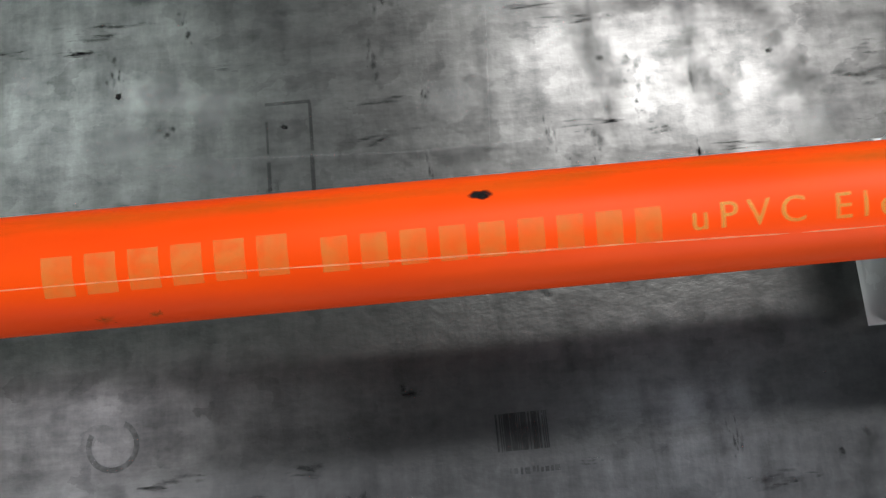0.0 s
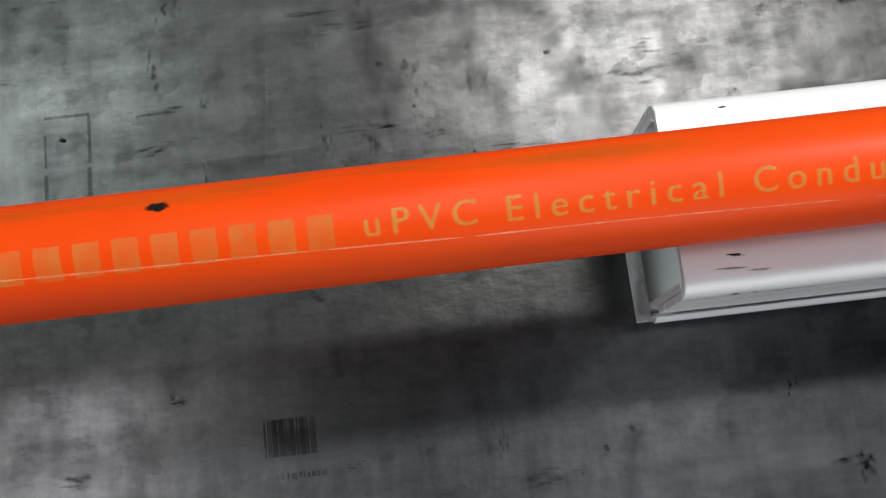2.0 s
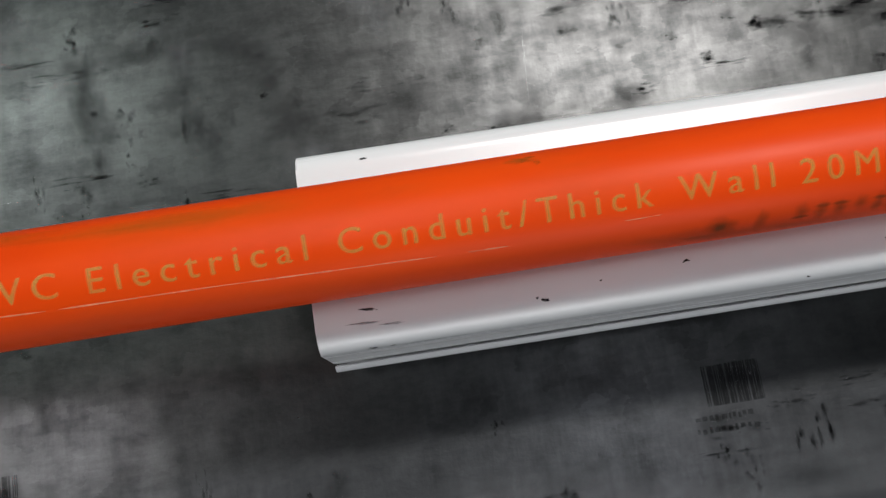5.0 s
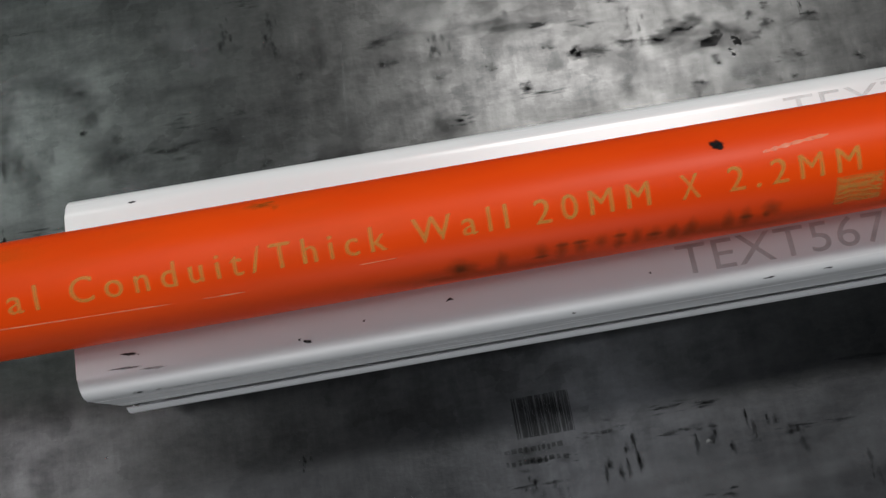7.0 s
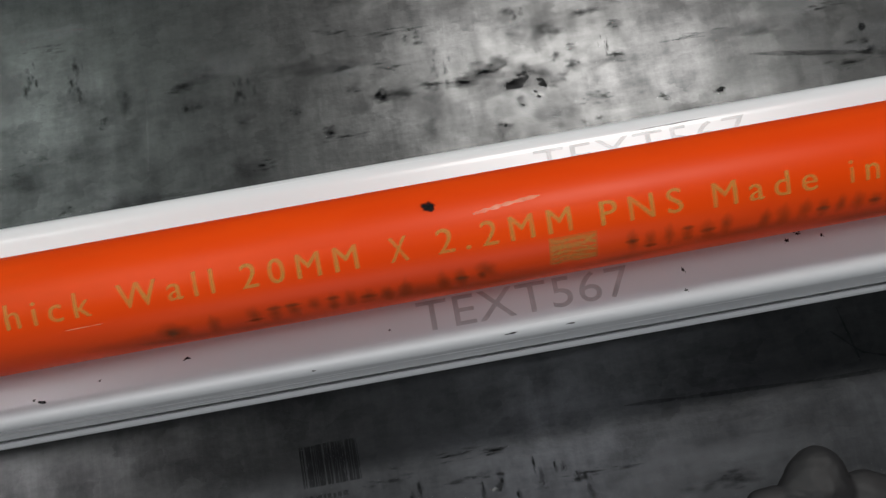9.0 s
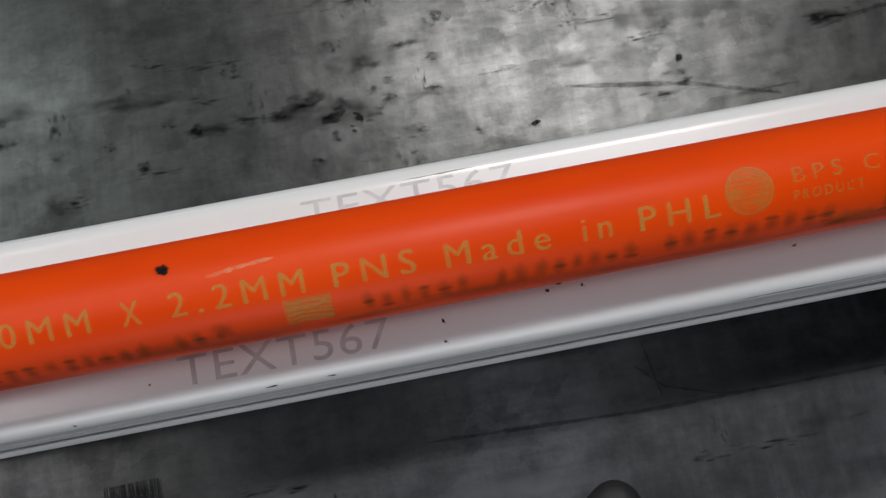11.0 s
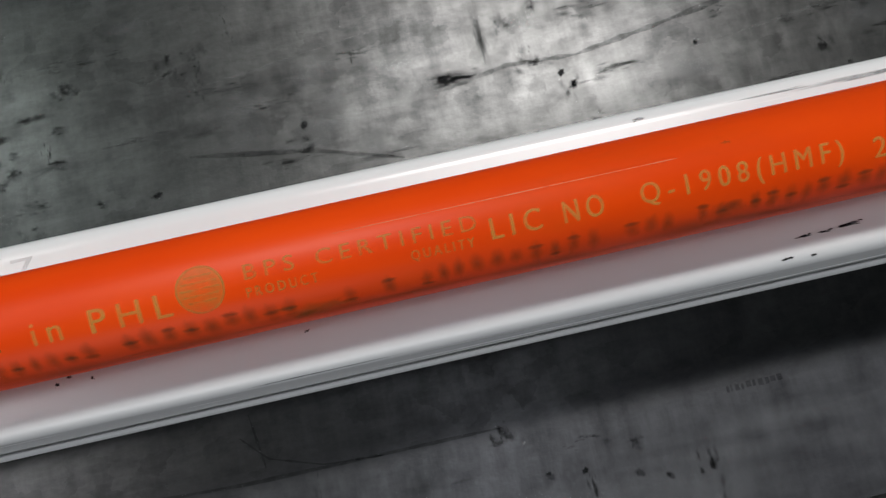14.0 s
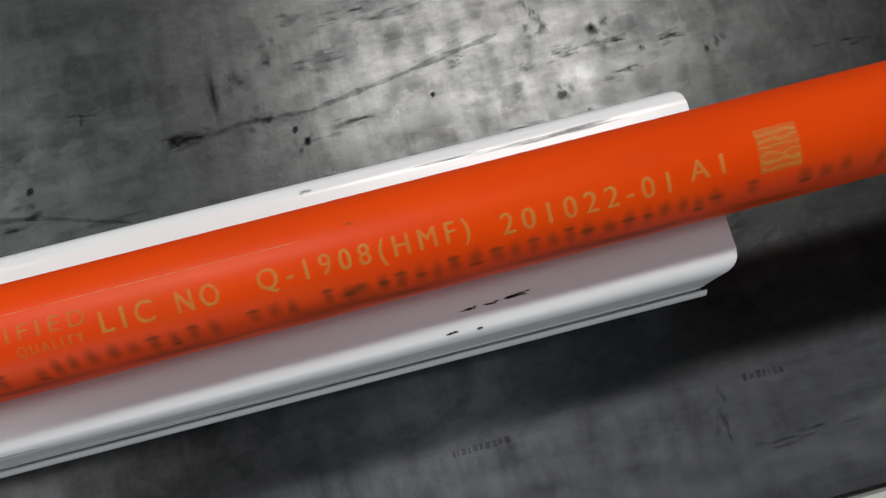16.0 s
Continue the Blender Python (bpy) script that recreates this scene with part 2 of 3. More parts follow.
# ---- the hall: unseen, added to close the place, its surfaces dark to cut fill light ----
def hall():
    x0, x1, y0, y1, z0, z1, w = -3.2, 3.6, -3.4, 3.0, -0.85, 2.7, 0.1
    tagged(part("floor", box(x0 - w, x1 + w, y0 - w, y1 + w, z0 - w, z0), M_FLOOR), "unseen grey floor, added to close the room", "floor", kind="structure")
    tagged(part("ceiling", box(x0 - w, x1 + w, y0 - w, y1 + w, z1, z1 + w), M_CEIL), "unseen ceiling, kept dark to dim reflections in the belt", "ceiling", kind="structure")
    for name, b in (("wall_north", (x0 - w, x1 + w, y1, y1 + w)), ("wall_south", (x0 - w, x1 + w, y0 - w, y0)), ("wall_west", (x0 - w, x0, y0, y1)), ("wall_east", (x1, x1 + w, y0, y1))):
        tagged(part(name, box(*b, z0, z1), M_WALL), "unseen plain grey wall, added to close the room", "wall", kind="structure")


hall()


# ---- the conveyor with its black belt ----
def conveyor():
    root = tagged(new("conveyor"), "conveyor with a worn, stained black belt", "conveyor")
    bm = bmesh.new()
    nx, ny = 130, 40
    vs = [[bm.verts.new((BELT_X0 + (BELT_X1 - BELT_X0) * i / nx, BELT_Y0 + (BELT_Y1 - BELT_Y0) * j / ny, 0)) for j in range(ny + 1)] for i in range(nx + 1)]
    for i in range(nx):
        for j in range(ny):
            bm.faces.new((vs[i][j], vs[i + 1][j], vs[i + 1][j + 1], vs[i][j + 1]))
    r = bmesh.ops.extrude_face_region(bm, geom=bm.faces[:])
    bmesh.ops.translate(bm, verts=[v for v in r["geom"] if isinstance(v, bmesh.types.BMVert)], vec=(0, 0, -0.004))
    belt = part("belt", bm, M_BELT, root)
    part("side_rail", extrude_profile([(BELT_Y0 - 0.045, -0.06), (BELT_Y0 - 0.0015, -0.06), (BELT_Y0 - 0.0015, 0.0015), (BELT_Y0 - 0.003, 0.003), (BELT_Y0 - 0.043, 0.003), (BELT_Y0 - 0.045, 0.001)], BELT_X0, BELT_X1), M_RAIL, root, "light grey painted side rail")
    part("slider_bed", box(BELT_X0, BELT_X1, BELT_Y0 + 0.01, BELT_Y1 - 0.01, -0.05, -0.004), M_STEEL, root)
    for x in (-0.9, 1.3):
        for y in (BELT_Y0 + 0.04, BELT_Y1 - 0.04):
            part("leg", box(x - 0.02, x + 0.02, y - 0.02, y + 0.02, -0.85, -0.05, 0.002), M_STEEL, root)
    return root, belt


conveyor_root, belt_ob = conveyor()


# ---- the white trunking: a base channel with a snap-on lid ----
def arc(cy, cz, r, a0, a1, n=8):
    return [(cy + r * math.cos(radians(a0 + (a1 - a0) * i / n)), cz + r * math.sin(radians(a0 + (a1 - a0) * i / n))) for i in range(n + 1)]


TRUNK_MID = ((TRUNK_X0 + TRUNK_X1) / 2, 0.8 * MM)
TRUNK_TURN = -0.2


def trunking():
    root = tagged(new("cable_trunking"), "white plastic cable trunking with open ends lying on the belt", "trunking")
    root.matrix_world = pose(*TRUNK_MID, 0, 0, 0, TRUNK_TURN)
    half, h, t, r = (TRUNK_X1 - TRUNK_X0) / 2, TRUNK_H, 1.6 * MM, 3.8 * MM
    w, skirt = 19.1 * MM, 20.3 * MM
    outer = [(w - 0.3 * MM, skirt), (w, skirt + 0.3 * MM)] + arc(w - r, h - r, r, 0, 90) + arc(-w + r, h - r, r, 90, 180) + [(-w, skirt + 0.3 * MM), (-w + 0.3 * MM, skirt)]
    inner = [(-w + t, skirt)] + arc(-w + r, h - r, r - t, 180, 90) + arc(w - r, h - r, r - t, 90, 0) + [(w - t, skirt)]
    bm = extrude_profile(outer + inner, -half, half)
    ends = [e for e in bm.edges if all(abs(abs(v.co.x) - half) < 1e-6 for v in e.verts)]
    bmesh.ops.bevel(bm, geom=ends, offset=0.35 * MM, segments=2, affect="EDGES", profile=0.5)
    for v in bm.verts:
        d = abs(v.co.y) - (w - 3 * MM)
        if v.co.x > half - MM and d > 0:
            v.co.x -= 3 * MM - math.sqrt(max((3 * MM) ** 2 - d * d, 0))
    lid = part("lid", bm, M_WHITE, root)
    lip, b, g = 20.3 * MM, 18.2 * MM, 17.4 * MM
    side = [(b, 0), (b + 0.5 * MM, 14 * MM), (lip, 15 * MM), (lip, 16.2 * MM), (lip - 0.2 * MM, 17.0 * MM), (lip - 0.85 * MM, 18 * MM), (lip - 1.1 * MM, 17.9 * MM), (lip - 1.2 * MM, 10 * MM), (g, 9.5 * MM), (g, 38 * MM), (g - t, 38 * MM), (g - t, 2 * MM)]
    prof = side + [(-y, z) for y, z in side[::-1]]
    part("base", extrude_profile(prof, -half, half), M_WHITE, root)
    return root, lid


trunk_root, lid_ob = trunking()


# ---- the orange conduit pipe on top of it ----
def pipe():
    root = tagged(new("conduit_pipe"), "orange plastic conduit pipe with ochre lettering resting on white trunking", "pipe")
    root.location = (0, 0, PIPE_Z)
    n = 128
    bm = bmesh.new()
    rings = []
    for x, r in ((PIPE_X0, PIPE_BORE), (PIPE_X0, PIPE_R), (PIPE_X1, PIPE_R), (PIPE_X1, PIPE_BORE)):
        rings.append([bm.verts.new((x, r * math.sin(2 * math.pi * i / n), r * math.cos(2 * math.pi * i / n))) for i in range(n)])
    for a, b in zip(rings, rings[1:] + rings[:1]):
        for i in range(n):
            bm.faces.new((a[i], a[(i + 1) % n], b[(i + 1) % n], b[i]))
    tube = part("tube", bm, M_PIPE, root, smooth=True)
    return root, tube


pipe_root, tube_ob = pipe()


# ---- flat shapes, laid on the belt or the lid or wrapped round the pipe ----
CUT = 0.6 * MM


def flat_on(z):
    return lambda u, v, e=0: (u, v, z + e)


def round_pipe(lift):
    """u runs along the pipe; v is the arc length round it from its crest, up the back being positive."""
    r = PIPE_R + lift
    return lambda u, v, e=0: (u, (r + e) * math.sin(v / PIPE_R), (r + e) * math.cos(v / PIPE_R))


def lay(name, bm, mat, parent, where, label=""):
    if not bm.verts.layers.float.get("cover"):
        cover = bm.verts.layers.float.new("cover")
        for v in bm.verts:
            v[cover] = 1.0
    vs = [v.co.y for v in bm.verts]
    k = math.floor(min(vs) / CUT) + 1
    while k * CUT < max(vs):
        bmesh.ops.bisect_plane(bm, geom=bm.verts[:] + bm.edges[:] + bm.faces[:], plane_co=(0, k * CUT, 0), plane_no=(0, 1, 0), dist=1e-7)
        k += 1
    for v in bm.verts:
        v.co = where(v.co.x, v.co.y, v.co.z)
    return part(name, bm, mat, parent, label)


def text_shape(words, x0, x1, base, cap, spacing=1.45, weight=0.0):
    """Letters from x0 to x1 on the base line, their capitals cap high, printed twice with a small shift for weight."""
    def outline(body):
        cu = bpy.data.curves.new("lettering", "FONT")
        cu.body, cu.size, cu.space_character, cu.resolution_u = body, 1.0, spacing, 4
        ob = new("lettering", cu)
        me = ob.evaluated_get(bpy.context.evaluated_depsgraph_get()).to_mesh()
        bm = bmesh.new()
        bm.from_mesh(me)
        bpy.data.objects.remove(ob)
        bpy.data.curves.remove(cu)
        return bm
    ref = outline("E")
    unit = max(v.co.y for v in ref.verts) - min(v.co.y for v in ref.verts)
    ref.free()
    bm = outline(words)
    lo, hi = min(v.co.x for v in bm.verts), max(v.co.x for v in bm.verts)
    for v in bm.verts:
        v.co = (x0 + (v.co.x - lo) / (hi - lo) * (x1 - weight - x0), base + v.co.y / unit * cap, 0)
    if weight:
        again = bmesh.ops.duplicate(bm, geom=bm.verts[:] + bm.edges[:] + bm.faces[:])["geom"]
        for v in again:
            if isinstance(v, bmesh.types.BMVert):
                v.co += Vector((weight, weight * 0.3, 4e-6))
    return bm


def bars_shape(bars):
    """Plain bars (x0, x1, y0, y1)."""
    bm = bmesh.new()
    for x0, x1, y0, y1 in bars:
        bm.faces.new([bm.verts.new(c) for c in ((x0, y0, 0), (x1, y0, 0), (x1, y1, 0), (x0, y1, 0))])
    return bm


def blot_shape(cx, cy, w, h, seed, pieces=5, ragged=0.35, spread=0.55, core=0.7):
    """An uneven stain within w by h: one ragged patch with satellites or, past ten pieces, a scatter of small flecks."""
    rng = random.Random(seed)
    bm = bmesh.new()
    cover = bm.verts.layers.float.new("cover")
    scatter = pieces > 10
    for k in range(pieces):
        if scatter:
            s, ox, oy = rng.uniform(0.08, 0.42), rng.gauss(0, 0.28) * w, rng.gauss(0, 0.28) * h
        elif k == 0:
            s, ox, oy = 1.0, 0, 0
        else:
            s, ox, oy = rng.uniform(0.18, 0.6), rng.uniform(-spread, spread) * w, rng.uniform(-spread, spread) * h
        n, p0 = (10 if scatter else 18), rng.uniform(0, 6)
        hub = bm.verts.new((cx + ox, cy + oy, 1.5e-6 * k))
        hub[cover] = 1.0
        inner, outer = [], []
        for i in range(n):
            a = 2 * math.pi * i / n
            q = 1 + ragged * (0.6 * math.sin(2 * a + p0) + 0.5 * math.sin(5 * a + 2 * p0)) + rng.uniform(-ragged, ragged) * 0.6
            for ring, f, c in ((inner, core, 1.0), (outer, 1.15, 0.0)):
                v = bm.verts.new((cx + ox + f * s * q * math.cos(a) * w / 2, cy + oy + f * s * q * math.sin(a) * h / 2, 1.5e-6 * k))
                v[cover] = c
                ring.append(v)
        for i in range(n):
            j = (i + 1) % n
            bm.faces.new((hub, inner[i], inner[j]))
            bm.faces.new((inner[i], outer[i], outer[j], inner[j]))
    return bm


def ring_shape(cx, cy, r0, r1, a0=0, a1=360, n=40):
    bm = bmesh.new()
    rim = [(bm.verts.new((cx + r0 * math.cos(a), cy + r0 * math.sin(a), 0)), bm.verts.new((cx + r1 * math.cos(a), cy + r1 * math.sin(a), 0))) for a in (radians(a0 + (a1 - a0) * i / n) for i in range(n + 1))]
    for (a, b), (c, d) in zip(rim, rim[1:]):
        bm.faces.new((a, b, d, c))
    return bm


def line_shape(points, width, seed=1):
    """A thin streak of uneven width through the points."""
    rng = random.Random(seed)
    bm = bmesh.new()
    pts = []
    for (xa, ya), (xb, yb) in zip(points, points[1:]):
        for i in range(8):
            pts.append((xa + (xb - xa) * i / 8, ya + (yb - ya) * i / 8))
    pts.append(points[-1])
    (xa, ya), (xb, yb) = points[0], points[-1]
    d = math.hypot(xb - xa, yb - ya)
    nx, ny = -(yb - ya) / d, (xb - xa) / d
    rows = []
    for i, (x, y) in enumerate(pts):
        q = width / 2 * rng.uniform(0.45, 1.2) * (0.3 if i in (0, len(pts) - 1) else 1)
        rows.append((bm.verts.new((x + nx * q, y + ny * q, 0)), bm.verts.new((x - nx * q, y - ny * q, 0))))
    for (a, b), (c, e) in zip(rows, rows[1:]):
        bm.faces.new((a, b, e, c))
    return bm


def arc_len(degrees):
    """Arc length round the pipe for an angle from its crest; angles count towards the front."""
    return -radians(degrees) * PIPE_R


# ---- lettering on the pipe: words, from and to in mm along it, and the angle of the base line and the capitals' height in mm ----
ON_PIPE = round_pipe(0.05 * MM)
WORDS = [
    ("uPVC", 42.4, 60.7, 26.5, 4.1), ("Electrical", 65.4, 100.7, 27.5, 4.1), ("Conduit/Thick", 105.6, 157.2, 27.5, 4.1), ("Wall", 161.4, 177.3, 27, 4.0),
    ("20MM", 181.5, 200.9, 28.5, 4.0), ("X", 205.9, 209.2, 29, 4.0), ("2.2MM", 213.8, 236.4, 29, 4.0), ("PNS", 241.0, 255.0, 30, 4.0), ("Made", 259.9, 277.8, 32, 4.0),
    ("in", 283.2, 288.4, 32, 4.0), ("PHL", 293.0, 307.1, 33, 4.1), ("LIC", 362.4, 371.5, 28.5, 3.7), ("NO", 375.2, 382.5, 28.5, 3.7),
    ("Q-1908(HMF)", 388.9, 425.4, 27, 3.5), ("201022-01", 430.6, 460.5, 33, 3.6), ("A1", 463.8, 470.2, 28, 3.4)]
for words, x0, x1, phi, cap in WORDS:
    lay("lettering", text_shape(words, x0 * MM, x1 * MM, arc_len(phi), cap * MM, 1.45, 0.25 * MM), M_OCHRE, pipe_root, ON_PIPE, "ochre printed lettering")
for words, x0, x1, phi, cap in (("BPS", 319.9, 328.7, 14, 2.6), ("CERTIFIED", 332.3, 360.4, 15, 2.6), ("PRODUCT", 319.7, 332.2, 31.5, 1.7), ("QUALITY", 348.2, 359.5, 31.5, 1.7)):
    lay("lettering", text_shape(words, x0 * MM, x1 * MM, arc_len(phi), cap * MM, 1.45, 0.2 * MM), M_OCHRE_FAINT, pipe_root, ON_PIPE, "faded ochre printed lettering")


def brand_bars(x0, x1, count, phi0, phi1, cap, wide):
    """The maker's name, as plain bars the size of its letters; the base line winds from phi0 to phi1."""
    pitch = (x1 - x0) / count
    for i in range(count):
        a, foot = x0 + i * pitch, arc_len(phi0 + (phi1 - phi0) * i / (count - 1))
        lay("print_bar", bars_shape([(a * MM, (a + pitch * wide) * MM, foot, foot + cap * MM)]), M_OCHRE_FAINT, pipe_root, ON_PIPE, "plain ochre printed bar")


brand_bars(-59.7, -19.5, 6, 36, 33, 6.5, 0.72)
brand_bars(-16.2, 39.6, 9, 34.5, 33.5, 5.6, 0.68)

# The round seal: a rim, a filled face and cross lines.
lay("seal_face", ring_shape(312.3 * MM, arc_len(13.5), 0.01 * MM, 4.2 * MM), M_OCHRE_FAINT, pipe_root, ON_PIPE)
lay("seal_rim", ring_shape(312.3 * MM, arc_len(13.5), 3.8 * MM, 4.2 * MM), M_OCHRE_FAINT, pipe_root, round_pipe(0.08 * MM))
for y, w in ((-2.2, 2.4), (-1.1, 3.1), (0.0, 3.4), (1.1, 3.1), (2.2, 2.4)):
    lay("seal_line", bars_shape([((312.3 - w) * MM, (312.3 + w) * MM, arc_len(13.5) + y * MM, arc_len(13.5) + (y + 0.35) * MM)]), M_OCHRE_FAINT, pipe_root, round_pipe(0.08 * MM))
# Two square patches of the same ink, with wavy strokes in them.
for x0, x1, low, high, seed in ((476.2, 483.8, 39, -6, 1), (232.0, 240.2, 64, 33, 2)):
    patch = lay("ink_patch", bars_shape([(x0 * MM, x1 * MM, arc_len(low), arc_len(high))]), M_OCHRE_FAINT, pipe_root, ON_PIPE, "square ochre ink patch")
    rng = random.Random(seed)
    for k in range(6):
        phi = low + (high - low) * (k + 0.6) / 6.4
        pts = [((x0 + 0.3 + (x1 - x0 - 0.6) * i / 7) * MM, arc_len(phi + rng.uniform(-2.2, 2.2))) for i in range(8)]
        lay("ink_stroke", line_shape(pts, rng.uniform(0.45, 0.8) * MM, 30 + k), M_OCHRE, pipe_root, round_pipe(0.08 * MM), "ochre ink stroke")
# Specks of black ink and olive smears.
lay("ink_speck", blot_shape(9.6 * MM, arc_len(-27), 3.4 * MM, 2.0 * MM, 3, 3, 0.16, 0.35), M_BLACK, pipe_root, ON_PIPE, "black ink speck")
lay("ink_speck", blot_shape(213.5 * MM, arc_len(-19), 2.3 * MM, 1.9 * MM, 5, 3, 0.18, 0.35), M_BLACK, pipe_root, ON_PIPE, "black ink speck")
lay("smear", blot_shape(137.2 * MM, arc_len(-44), 5 * MM, 2.8 * MM, 7, 4, 0.35, 0.55, 0.4), M_OLIVE, pipe_root, ON_PIPE)
lay("smear", blot_shape(405.9 * MM, arc_len(-16.4), 2.0 * MM, 0.7 * MM, 9, 2, 0.35, 0.55, 0.4), M_OLIVE, pipe_root, ON_PIPE)
lay("smear", blot_shape(221.2 * MM, arc_len(54), 3.6 * MM, 4.0 * MM, 11, 2, 0.16, 0.3, 0.12), M_SMUDGE, pipe_root, ON_PIPE)
lay("smear", blot_shape(168.7 * MM, arc_len(62), 5.4 * MM, 4.6 * MM, 12, 2, 0.16, 0.3, 0.12), M_SMUDGE, pipe_root, ON_PIPE)
lay("smear", blot_shape(404 * MM, arc_len(52), 6.0 * MM, 3.4 * MM, 13, 2, 0.16, 0.3, 0.12), M_SMUDGE, pipe_root, ON_PIPE)
for k, (x, phi, w, h) in enumerate(((-52, 68, 3, 2), (-44, 66, 2, 2), (330, 62, 9, 3))):
    lay("smear", blot_shape(x * MM, arc_len(phi), w * MM, h * MM, 20 + k, 4, 0.35, 0.55, 0.3), M_OLIVE, pipe_root, ON_PIPE)


def ghost_print(x0, x1, phi, seed):
    """A second print, smudged past reading: a row of soft upright letter-sized blots."""
    rng = random.Random(seed)
    x = x0
    while x < x1:
        w, h = rng.uniform(2.1, 2.9), rng.uniform(3.6, 4.8)
        if rng.random() < 0.88:
            tilt = rng.uniform(-2, 2)
            lay("ghost_print", blot_shape((x + w / 2) * MM, arc_len(phi + tilt), w * MM, h * MM, seed * 1000 + int(x), 1, 0.14, 0.4, 0.08), M_SMUDGE, pipe_root, ON_PIPE)
            if rng.random() < 0.6:
                lay("ghost_print", blot_shape((x + w / 2) * MM, arc_len(phi + tilt + rng.choice((-7, 0, 7))), w * 1.15 * MM, 0.9 * MM, seed * 1000 + int(x) + 500, 1, 0.14, 0.4, 0.3), M_SMUDGE, pipe_root, round_pipe(0.06 * MM))
        x += w + rng.uniform(0.5, 1.1)


ghost_print(245, 300, 53, 1)
ghost_print(300, 352, 53, 2)
ghost_print(352, 402, 52, 3)
ghost_print(408, 500, 52, 4)
ghost_print(174, 216, 60, 5)
# Broad soft grime under the second print and along the crest.
rng = random.Random(64)
for k in range(16):
    lay("grime", blot_shape((165 + 21 * k + rng.uniform(-5, 5)) * MM, arc_len(rng.uniform(66, 80)), rng.uniform(16, 34) * MM, rng.uniform(3, 5.5) * MM, 300 + k, 1, 0.2, 0.4, 0.1), M_GRIME, pipe_root, round_pipe((0.03 + 0.0008 * k) * MM), "soft brown grime")
for k in range(9):
    lay("grime", blot_shape((-70 + 20 * k + rng.uniform(-5, 5)) * MM, arc_len(rng.uniform(-52, -32)), rng.uniform(20, 36) * MM, rng.uniform(3, 5) * MM, 340 + k, 1, 0.2, 0.4, 0.1), M_GRIME_OLIVE, pipe_root, round_pipe((0.03 + 0.0008 * k) * MM), "soft olive grime")
# A long scuff line that winds slowly round the pipe, and shorter ones; the last is a thin crest reflection, painted on.
for k, pts in enumerate(([(-75, 24), (-31, 25.8), (-9, 29.2), (31, 33.4), (58, 37.4)], [(60, 37.6), (85, 39), (121, 44)], [(126, 44.4), (133, 44.8)], [(152, 37.5), (158.5, 37)], [(336, -12.5), (370, -12), (397, -11)])):
    lay("pale_line", line_shape([(x * MM, arc_len(p)) for x, p in pts], (0.3 if k < 3 else 0.18) * MM, k), M_SCUFF_GLINT, pipe_root, ON_PIPE, "pale line for scuffs and painted glints")
# A short white glint, painted on as a pale streak.
lay("pale_line", line_shape([(220.5 * MM, arc_len(-3)), (226 * MM, arc_len(-7)), (232 * MM, arc_len(-10))], 0.8 * MM, 9), M_SCUFF_GLINT, pipe_root, ON_PIPE, "pale line for scuffs and painted glints")

# ---- print and dirt on the trunking lid ----
TO_LID = trunk_root.matrix_world.inverted()


def on_lid(u, v, lift=0):
    """Places on the lid's flat top; past its edge they follow the rounded shoulder."""
    p = TO_LID @ Vector((u, v, 0))
    r, w, e = 3.8 * MM, 19.1 * MM, 0.05 * MM + lift
    over = abs(p.y) - (w - r)
    if over <= 0:
        return p.x, p.y, TRUNK_H + e
    a = over / r
    s = math.copysign(1, p.y)
    if a < math.pi / 2:
        return p.x, s * (w - r + (r + e) * math.sin(a)), TRUNK_H - r + (r + e) * math.cos(a)
    return p.x, s * (w + e), TRUNK_H - r - (over - r * math.pi / 2)


lay("lettering", text_shape("TEXT567", 208.4 * MM, 247.9 * MM, -14.3 * MM, 5.5 * MM, 1.05), M_GREY_INK, trunk_root, on_lid, "grey printed lettering")
lay("lettering", text_shape("TEXT567", 235.5 * MM, 276.8 * MM, 11.2 * MM, 4.8 * MM, 1.05), M_GREY_FAINT, trunk_root, on_lid, "grey printed lettering")
for k, (x, y, w, h) in enumerate(((107.6, -11.0, 2.2, 0.6), (139.6, -14.4, 1.1, 0.7), (138.0, -13.8, 0.5, 0.4), (166.0, -11.2, 0.9, 0.5), (278.2, -9.7, 0.7, 0.8), (280.6, -8.8, 1.0, 0.6), (284.8, -9.8, 0.6, 0.5), (257.7, -15.4, 0.6, 0.4),
                                  (325.9, -10.2, 0.9, 0.35), (432.3, -13.2, 3.2, 0.8), (427.0, -13.6, 2.2, 0.4), (423.0, -13.6, 2.4, 0.5), (418.6, -17.2, 2.6, 0.5), (424, -17.6, 1.4, 0.4), (107.5, -19.4, 1.4, 0.9), (111.0, -19.4, 0.9, 0.6),
                                  (203, -12.8, 0.4, 0.4), (225, -17.6, 1.6, 0.35), (236, -17.8, 1.4, 0.35), (110.5, 17.4, 1.2, 0.4), (258, -11.6, 0.5, 0.9), (188, -18.0, 0.6, 0.4), (150, -12.4, 0.5, 0.3))):
    lay("dirt_speck", blot_shape(x * MM, y * MM, w * MM, h * MM, 40 + k, 4, 0.3, 0.7), M_BLACK, trunk_root, on_lid, "black dirt speck")
for k, (x, y, w, h) in enumerate(((446, 15.4, 24, 1.2), (425, 15.8, 14, 0.5), (398, 16.6, 2, 0.8), (107.0, -13.4, 5, 0.5), (112, -14.2, 4, 0.4), (120, -20, 10, 0.6), (330, -19, 30, 0.4), (262, 16.6, 14, 0.3))):
    lay("dirt_smear", blot_shape(x * MM, y * MM, w * MM, h * MM, 80 + k, 4, 0.3, 0.5, 0.5), M_GREY_SMEAR, trunk_root, on_lid, "grey dirt smear")

